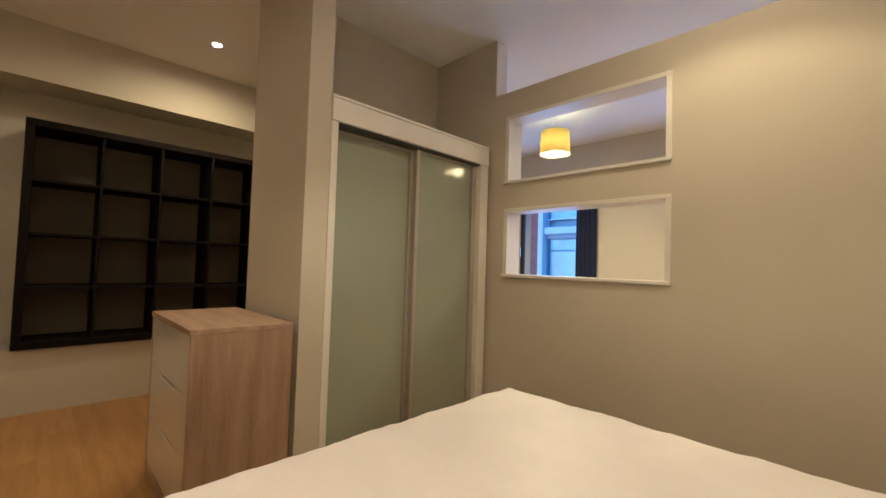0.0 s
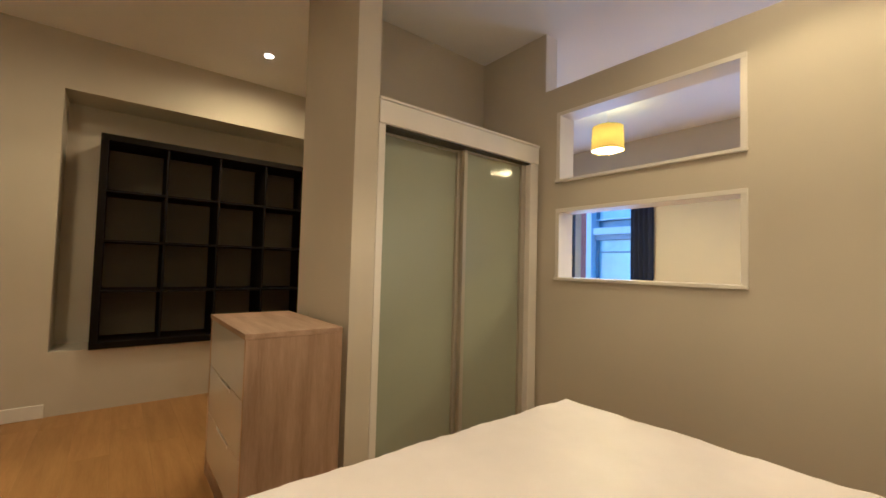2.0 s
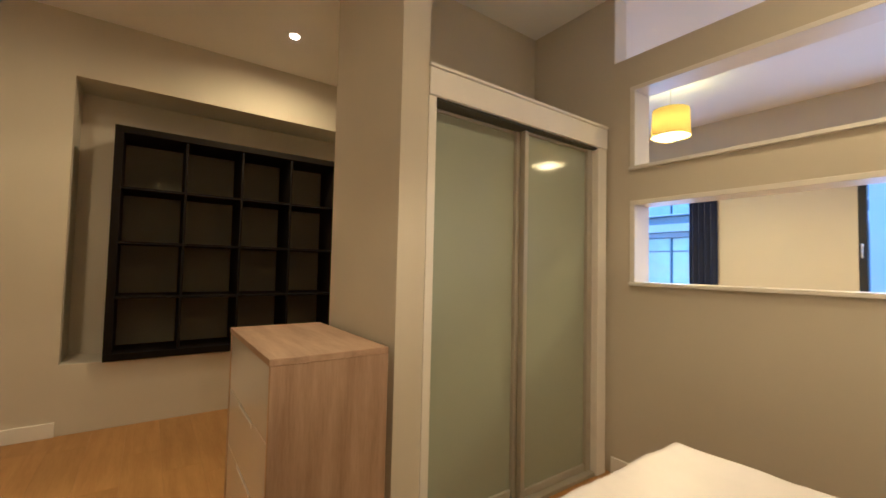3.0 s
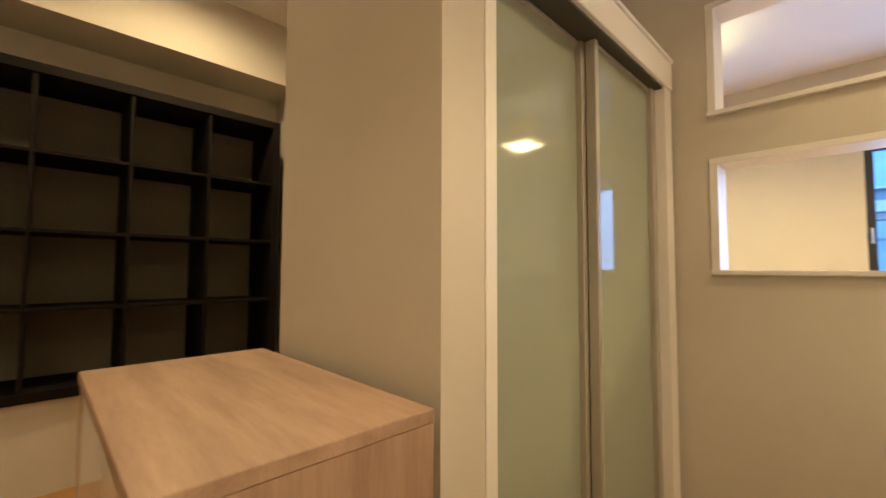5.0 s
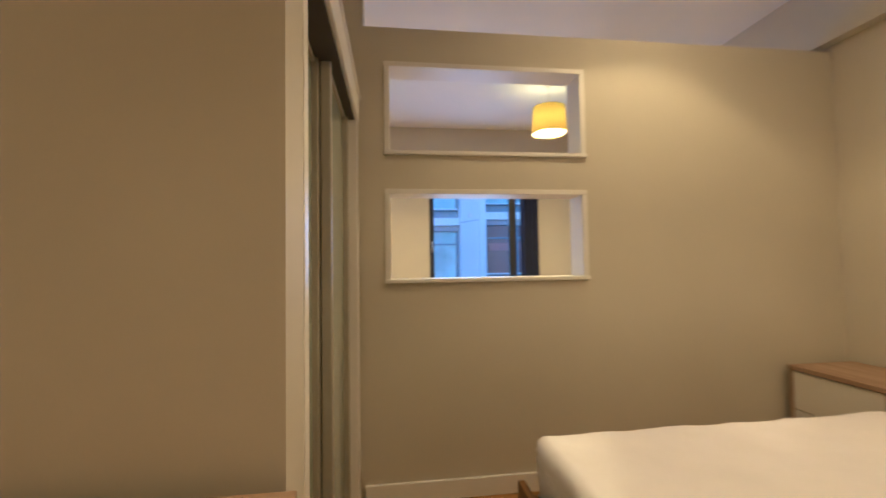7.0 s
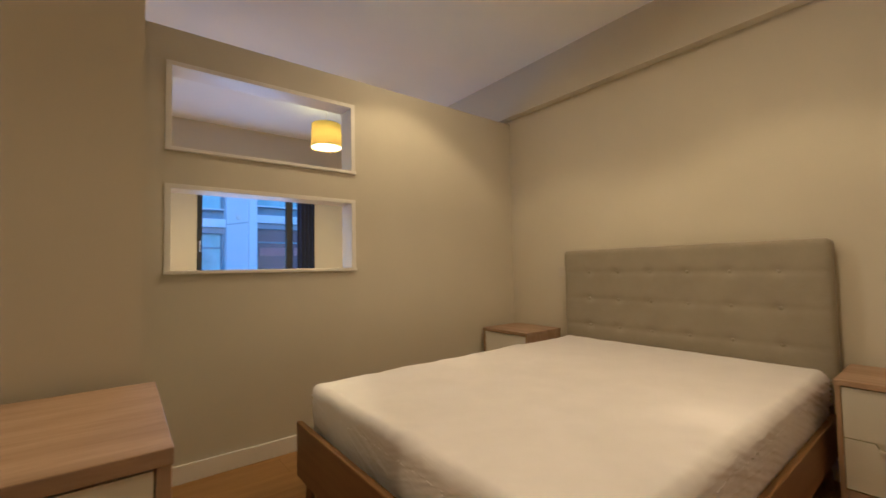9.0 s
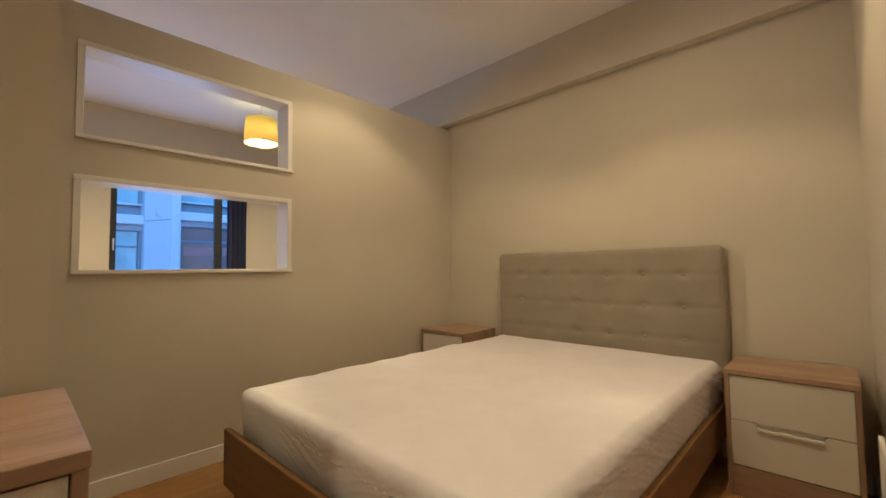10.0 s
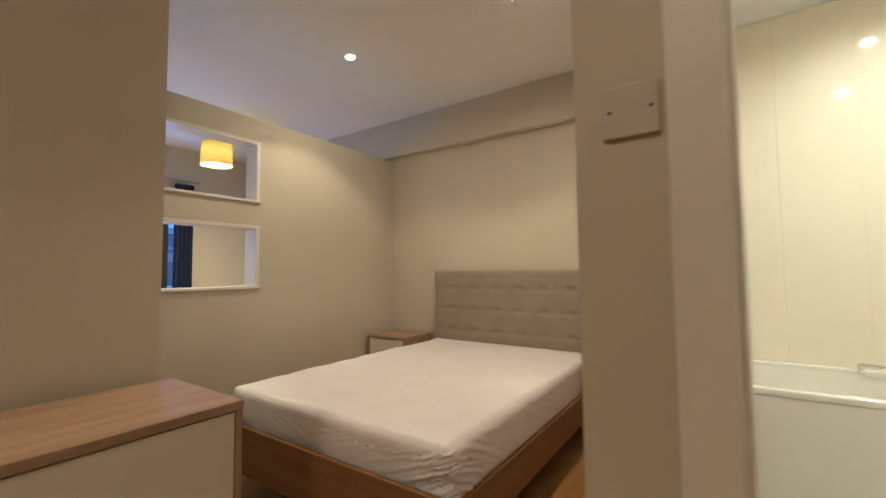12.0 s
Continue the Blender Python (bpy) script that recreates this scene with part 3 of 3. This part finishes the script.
def plate(name, m, w, h, label, category, screws=True):
    p = thing(name, m, label, category)
    boxpart("plate", PLASTIC, p, (-w / 2, w / 2, 0.0005, 0.009, -h / 2, h / 2), 0.003)
    if screws:
        for sx in (-w * 0.36, w * 0.36):
            cyl_bm = cyl(bmesh.new(), pose(sx, 0.0095, 0, 90), 0.0032, 0.0032, 0.002, 12)
            part("screw", cyl_bm, SHADOW_GAP, p, "dark screw head")
    return p


plate("switch_plate", pose(XC, -2.9405, 1.502, 0, 0, 90), 0.091, 0.092, "white blank wall plate with two screws", "wall plate")
sw = plate("light_switch", pose(0.385, YC + 0.0042, 1.515, 0, 0, 0.95), 0.086, 0.086, "white light switch on the wall end", "light switch", False)
boxpart("rocker", PLASTIC, sw, (-0.012, 0.012, 0.0105, 0.016, -0.02, 0.02), 0.002)
so = plate("socket", pose(XE, -0.59, 1.07, 0, 0, 90), 0.146, 0.086, "white double socket beside the headboard", "socket", False)
so2 = plate("socket", pose(XE, -2.60, 0.577, 0, 0, 90), 0.146, 0.086, "white double socket behind the bedside table", "socket", False)


def heater():
    h = thing("panel_heater", pose(0.87, YC + 0.027, 0.20, 0, 0, 0.95), "white wall-mounted electric panel heater with top grille", "heater")
    L, H = 0.80, 0.43
    boxpart("front_panel", HEATER_WHITE, h, (0, L, 0.042, 0.054, 0, H), 0.004)
    boxpart("back_panel", HEATER_WHITE, h, (0.005, L - 0.005, 0.004, 0.012, 0.01, H - 0.012), 0.002)
    for ex in (0.002, L - 0.014):
        boxpart("end_cap", HEATER_WHITE, h, (ex, ex + 0.012, 0.0125, 0.0415, 0.01, H - 0.02), 0.002)
    boxpart("grille_bed", HEATER_DARK, h, (0.015, L - 0.015, 0.0125, 0.0415, H - 0.05, H - 0.04))
    for i in range(3):
        yy = 0.0145 + i * 0.0090
        boxpart("grille_bar", HEATER_DARK if i != 1 else SHADOW_GAP, h, (0.015, L - 0.015, yy, yy + 0.006, H - 0.039, H - 0.016), 0.001)
    for bx in (0.15, L - 0.18):
        boxpart("bracket", HEATER_WHITE, h, (bx, bx + 0.03, -0.013, 0.0035, 0.08, H - 0.08))


heater()


# ---- living room ----
def pendant(x, y):
    p = thing("pendant_lamp", pose(x, y, CEIL), "yellow drum pendant lamp, lit, close under the ceiling", "pendant lamp", "pendant lamps")
    bm = cyl(bmesh.new(), Matrix.Translation((0, 0, -0.012)), 0.045, 0.05, 0.024, 24)
    part("ceiling_rose", bm, TRIM, p)
    part("flex", cyl(bmesh.new(), Matrix.Translation((0, 0, -0.10)), 0.003, 0.003, 0.16, 8), TRIM, p)
    bm = cyl(bmesh.new(), Matrix.Translation((0, 0, -0.36)), 0.162, 0.15, 0.25, 48, False)
    sh = part("shade", bm, SHADE, p, "yellow cloth drum shade", True)
    so = sh.modifiers.new("thickness", "SOLIDIFY")
    so.thickness = 0.003
    part("diffuser", cyl(bmesh.new(), Matrix.Translation((0, 0, -0.475)), 0.156, 0.156, 0.004, 48), SHADE_LINING, p, "glowing white diffuser")
    part("bulb_holder", cyl(bmesh.new(), Matrix.Translation((0, 0, -0.21)), 0.02, 0.02, 0.06, 16), TRIM, p)


pendant(-0.366, 1.54)
pendant(1.66, 1.53)


def window(name, x0, x1, mullion):
    w = thing(name, pose(x0, WIN_Y + 0.036, WZ0), "black-framed window with daylight outside", "window", "", "structure")
    W, H = x1 - x0, WZ1 - WZ0
    bars = [(0.001, 0.055), (W - 0.055, W - 0.001)]
    if mullion:
        bars.insert(1, (mullion - x0, mullion - x0 + 0.085))
    for a, b in bars:
        boxpart("window_frame", BLACK_FRAME, w, (a, b, -0.03, 0.03, 0.001, H - 0.001), 0.003)
    for (a, b), (c, d) in zip(bars, bars[1:]):
        boxpart("window_frame", BLACK_FRAME, w, (b + 0.0005, c - 0.0005, -0.03, 0.03, 0.001, 0.055), 0.003)
        boxpart("window_frame", BLACK_FRAME, w, (b + 0.0005, c - 0.0005, -0.03, 0.03, H - 0.055, H - 0.001), 0.003)
        p = boxpart("pane", GLASS, w, (b + 0.001, c - 0.001, -0.004, 0.004, 0.056, H - 0.056))
        p.visible_shadow = False
    boxpart("window_sill", TRIM, w, (-0.02, W + 0.02, -0.085, -0.037, -0.02, -0.001), 0.004)
    hd = boxpart("handle", CHROME, w, (0.018, 0.036, -0.075, -0.031, 0.66, 0.69), 0.003)
    boxpart("lever", CHROME, hd, (0.02, 0.034, -0.075, -0.060, 0.56, 0.6595), 0.003)


window("window_1", A0, A1, None)
window("window_2", B0, B1, 1.652)


def curtain(x0, x1):
    c = thing("curtain", pose(x0, WIN_Y - 0.06, 0), "heavy navy curtain drawn to the side of the window", "curtain", "living room curtains")
    bm = bmesh.new()
    n, H = 60, 2.43
    rows = []
    for j in range(9):
        z = 0.03 + (H - 0.03) * j / 8
        amp = 0.034 - 0.010 * j / 8
        rows.append([bm.verts.new(((x1 - x0) * i / n, amp * math.sin(i / n * math.pi * 9 + 0.2 * math.sin(j)), z)) for i in range(n + 1)])
    for j in range(8):
        for i in range(n):
            bm.faces.new([rows[j][i], rows[j][i + 1], rows[j + 1][i + 1], rows[j + 1][i]])
    cl = part("cloth", bm, NAVY, c, "", True)
    s = cl.modifiers.new("thickness", "SOLIDIFY")
    s.thickness = 0.004


curtain(-0.76, -0.475)
curtain(1.775, 2.005)


def curtain_rail(x0, x1):
    r = thing("curtain_rail", pose(x0, WIN_Y - 0.06, 2.47), "slim pale metal curtain rail under the ceiling", "curtain rail", "curtain rails")
    part("rail", cyl(bmesh.new(), pose((x1 - x0) / 2, 0, 0, 0, 90), 0.012, 0.012, x1 - x0, 16), DOOR_METAL, r, "", True)
    for bx in (0.06, x1 - x0 - 0.06):
        boxpart("bracket", DOOR_METAL, r, (bx - 0.008, bx + 0.008, 0.0125, 0.0595, -0.008, 0.008), 0.002)


curtain_rail(-1.75, -0.38)
curtain_rail(0.5, 2.08)


# ---- bathroom ----
def bathroom():
    b = thing("bathtub", pose(2.05, -3.0, 0), "white acrylic bathtub with a plain front panel", "bathtub")
    L, W, H = 1.70, 0.80, 0.625
    boxpart("front_panel", BATH_ACRYLIC, b, (0.006, 0.02, -L, -0.002, 0.0, H - 0.0365), 0.002)
    us, vs = [0, 0.07, W - 0.03, W], [-L, -L + 0.09, -0.09, 0]
    rim = pierced(us, vs, [(0.07, W - 0.03, -L + 0.09, -0.09)], lambda u, v, k: (u, v, H - 0.036 * k))
    bmesh.ops.bevel(rim, geom=rim.edges[:], offset=0.006, segments=3, affect="EDGES", profile=0.5)
    part("rim", rim, BATH_ACRYLIC, b, "", True)
    bm = bmesh.new()
    rings = []
    for k, (inset, z) in enumerate(((0.068, H - 0.008), (0.10, 0.30), (0.14, 0.16), (0.20, 0.13))):
        rings.append([bm.verts.new(c) for c in ((inset, -inset - 0.02, z), (W - inset + 0.04, -inset - 0.02, z), (W - inset + 0.04, -L + inset + 0.02, z), (inset, -L + inset + 0.02, z))])
    for a, c in zip(rings, rings[1:]):
        for i in range(4):
            bm.faces.new([a[i], a[(i + 1) % 4], c[(i + 1) % 4], c[i]])
    bm.faces.new(rings[-1])
    part("basin", bm, BATH_ACRYLIC, b)
    h = thing("grab_handle", pose(2.755, -3.68, 0.627), "chrome grab handle at the bath side", "grab handle")
    part("bar", cyl(bmesh.new(), pose(0, -0.12, 0.035, 90), 0.010, 0.010, 0.24, 16), CHROME, h, "", True)
    for yy in (-0.01, -0.23):
        part("foot", cyl(bmesh.new(), pose(0, yy, 0.010), 0.013, 0.010, 0.05, 16), CHROME, h, "", True)
    pan = thing("bathroom_cladding", pose(XE - 0.004, 0, 0), "cream gloss wall panels with fine upright joints", "wall panelling", "", "structure")
    for i in range(5):
        ya = -2.99 - 0.39 * i
        boxpart("panel", BATH_PANEL_WALL, pan, (-0.008, -0.0005, ya - 0.3895, ya, 0.58, CEIL - 0.002), 0.001)


bathroom()
slab("floor_bathroom", BATH_FLOOR, (XC + 0.12, XE, -5.0, -3.0, -0.01, 0.004), "grey vinyl bathroom floor")

# ---- outside ----
slab("ground", PAVING, (-300, 300, 3.5, 600, -6.2, -6.0), "grey street paving far below the windows")


PIERS = [(-19.9, -19.15, -18.84), (-16.1, -15.35, -15.04), (-12.3, -11.55, -11.24), (-9.9, -8.46, -8.20), (-4.7, -3.95, -3.64), (-0.9, -0.15, 0.16),
         (2.91, 3.66, 3.97), (6.8, 7.55, 7.86), (10.7, 11.45, 11.76), (14.6, 15.35, 15.66), (18.5, 19.25, 19.56)]


def facade_window(f, xa, xb, z0, z1, rusty):
    """A framed window between two bands: outer frame, mullions, transom and panes."""
    w = boxpart("window", FACADE_DARK, f, (xa, xb, 0.50, 0.62, z0, z1))
    for fa, fb in ((xa, xa + 0.10), (xb - 0.10, xb)):
        boxpart("window_frame", FACADE_DARK, w, (fa, fb, 0.40, 0.499, z0, z1), 0.01)
    n = max(1, round((xb - xa) / 1.6))
    step = (xb - xa - 0.2) / n
    for i in range(n):
        pa = xa + 0.10 + i * step
        if i:
            boxpart("mullion", FACADE_DARK, w, (pa - 0.03, pa + 0.03, 0.40, 0.499, z0 + 0.06, z1), 0.008)
        zt = z0 + (z1 - z0) * 0.74
        boxpart("transom", FACADE_DARK, w, (pa + 0.031, pa + step - 0.031, 0.42, 0.499, zt - 0.03, zt + 0.03), 0.008)
        boxpart("pane", RUST_GLASS if rusty else FACADE_GLASS, w, (pa + 0.031, pa + step - 0.031, 0.47, 0.49, zt + 0.031, z1 - 0.02))
        boxpart("pane", RUST_GLASS if rusty and i < 2 else FACADE_GLASS, w, (pa + 0.031, pa + step - 0.031, 0.47, 0.49, z0 + 0.06, zt - 0.031))
        if rusty and i < 2:
            boxpart("blind", ROSE_BLIND, w, (pa + 0.10, pa + step - 0.04, 0.455, 0.468, zt - 0.52, zt - 0.20), 0.0, "pinkish half-lowered blind")
    boxpart("window_sill", FACADE, w, (xa, xb, 0.34, 0.499, z0, z0 + 0.055), 0.01)


def facade():
    f = thing("apartment_building", pose(0, 14, 0), "pale modern apartment building across the street", "building", "", "structure")
    boxpart("wall", FACADE_DARK, f, (-22, 26, 0.63, 8, -6, 14))
    for k, (x0, x1, x2) in enumerate(PIERS):
        boxpart("pier", BRICK if k == 3 else FACADE, f, (x0, x1, 0.05, 0.75, -6, 14), 0.02)
        # lighter colour than the pier, so the edge looks better lit
        boxpart("pier_edge", FACADE_BRIGHT, f, (x1 + 0.001, x2, 0.0, 0.75, -6, 14), 0.02)
        if k + 1 == len(PIERS):
            break
        x3 = PIERS[k + 1][0]
        lift = 0.24 if k in (6, 8) else 0.0
        for fl in range(-3, 4):
            top = 3.06 + lift + 2.9 * fl
            boxpart("ledge", FACADE_BRIGHT, f, (x2 + 0.001, x3 - 0.001, 0.12, 0.7, top - 0.31, top), 0.02)
            boxpart("window_head", FACADE_GREY, f, (x2 + 0.001, x3 - 0.001, 0.30, 0.7, top - 0.52, top - 0.311), 0.01)
            facade_window(f, x2 + 0.002, x3 - 0.002, top - 2.55, top - 0.521, (k, fl) == (6, 0))
    # small pale square of unknown purpose, built as a plain box
    square_box = thing("facade_lamp", pose(3.31, 14.05, 3.15), "small pale square box on the building's pier", "wall lamp")
    boxpart("housing", TRIM, square_box, (-0.07, 0.07, -0.08, -0.001, -0.09, 0.09), 0.01)
    cable = thing("facade_cable", pose(2.92, 14.05, 2.86), "thin dark cable along the building's pier", "cable")
    part("strand", cyl(bmesh.new(), pose(0.36, -0.02, 0.06, 0, 80.5), 0.012, 0.012, 0.74, 8), FACADE_DARK, cable)


facade()

# ---- floor boards ----
floor = structure("floor", box(bmesh.new(), XW - 0.38, XE, -4.3, NT, -0.011, -0.006), OAK_FLOOR, "warm oak laminate floor boards")
floor_l = structure("floor_living", box(bmesh.new(), -2.6, XE, NT, WIN_Y, -0.011, 0.0), OAK_FLOOR, "warm oak laminate living room floor")
PW, PL = 0.193, 1.285
plank_mesh = bpy.data.meshes.new("plank")
pb = box(bmesh.new(), 0, PL - 0.0004, 0, PW - 0.0004, -0.006, 0.0, 0.0006, 1)
pb.to_mesh(plank_mesh)
pb.free()
plank_mesh.materials.append(OAK_FLOOR)
short = {}
rng = random.Random(4)
y = -4.3
while y < -0.02:
    x = XW - rng.random() * PL
    while x < XE:
        a, b = max(x, XW), min(x + PL, XE if y > -2.95 else XC)
        if b - a > 0.05:
            whole = b - a > PL - 0.001
            if whole:
                me = plank_mesh
            else:
                pb = box(bmesh.new(), 0, b - a - 0.0004, 0, PW - 0.0004, -0.006, 0.0, 0.0006, 1)
                me = bpy.data.meshes.new("plank")
                pb.to_mesh(me)
                pb.free()
                me.materials.append(OAK_FLOOR)
            ob = new("plank", me)
            ob.location = (a, y, 0)
            ob.parent = floor
        x += PL
    y += PW
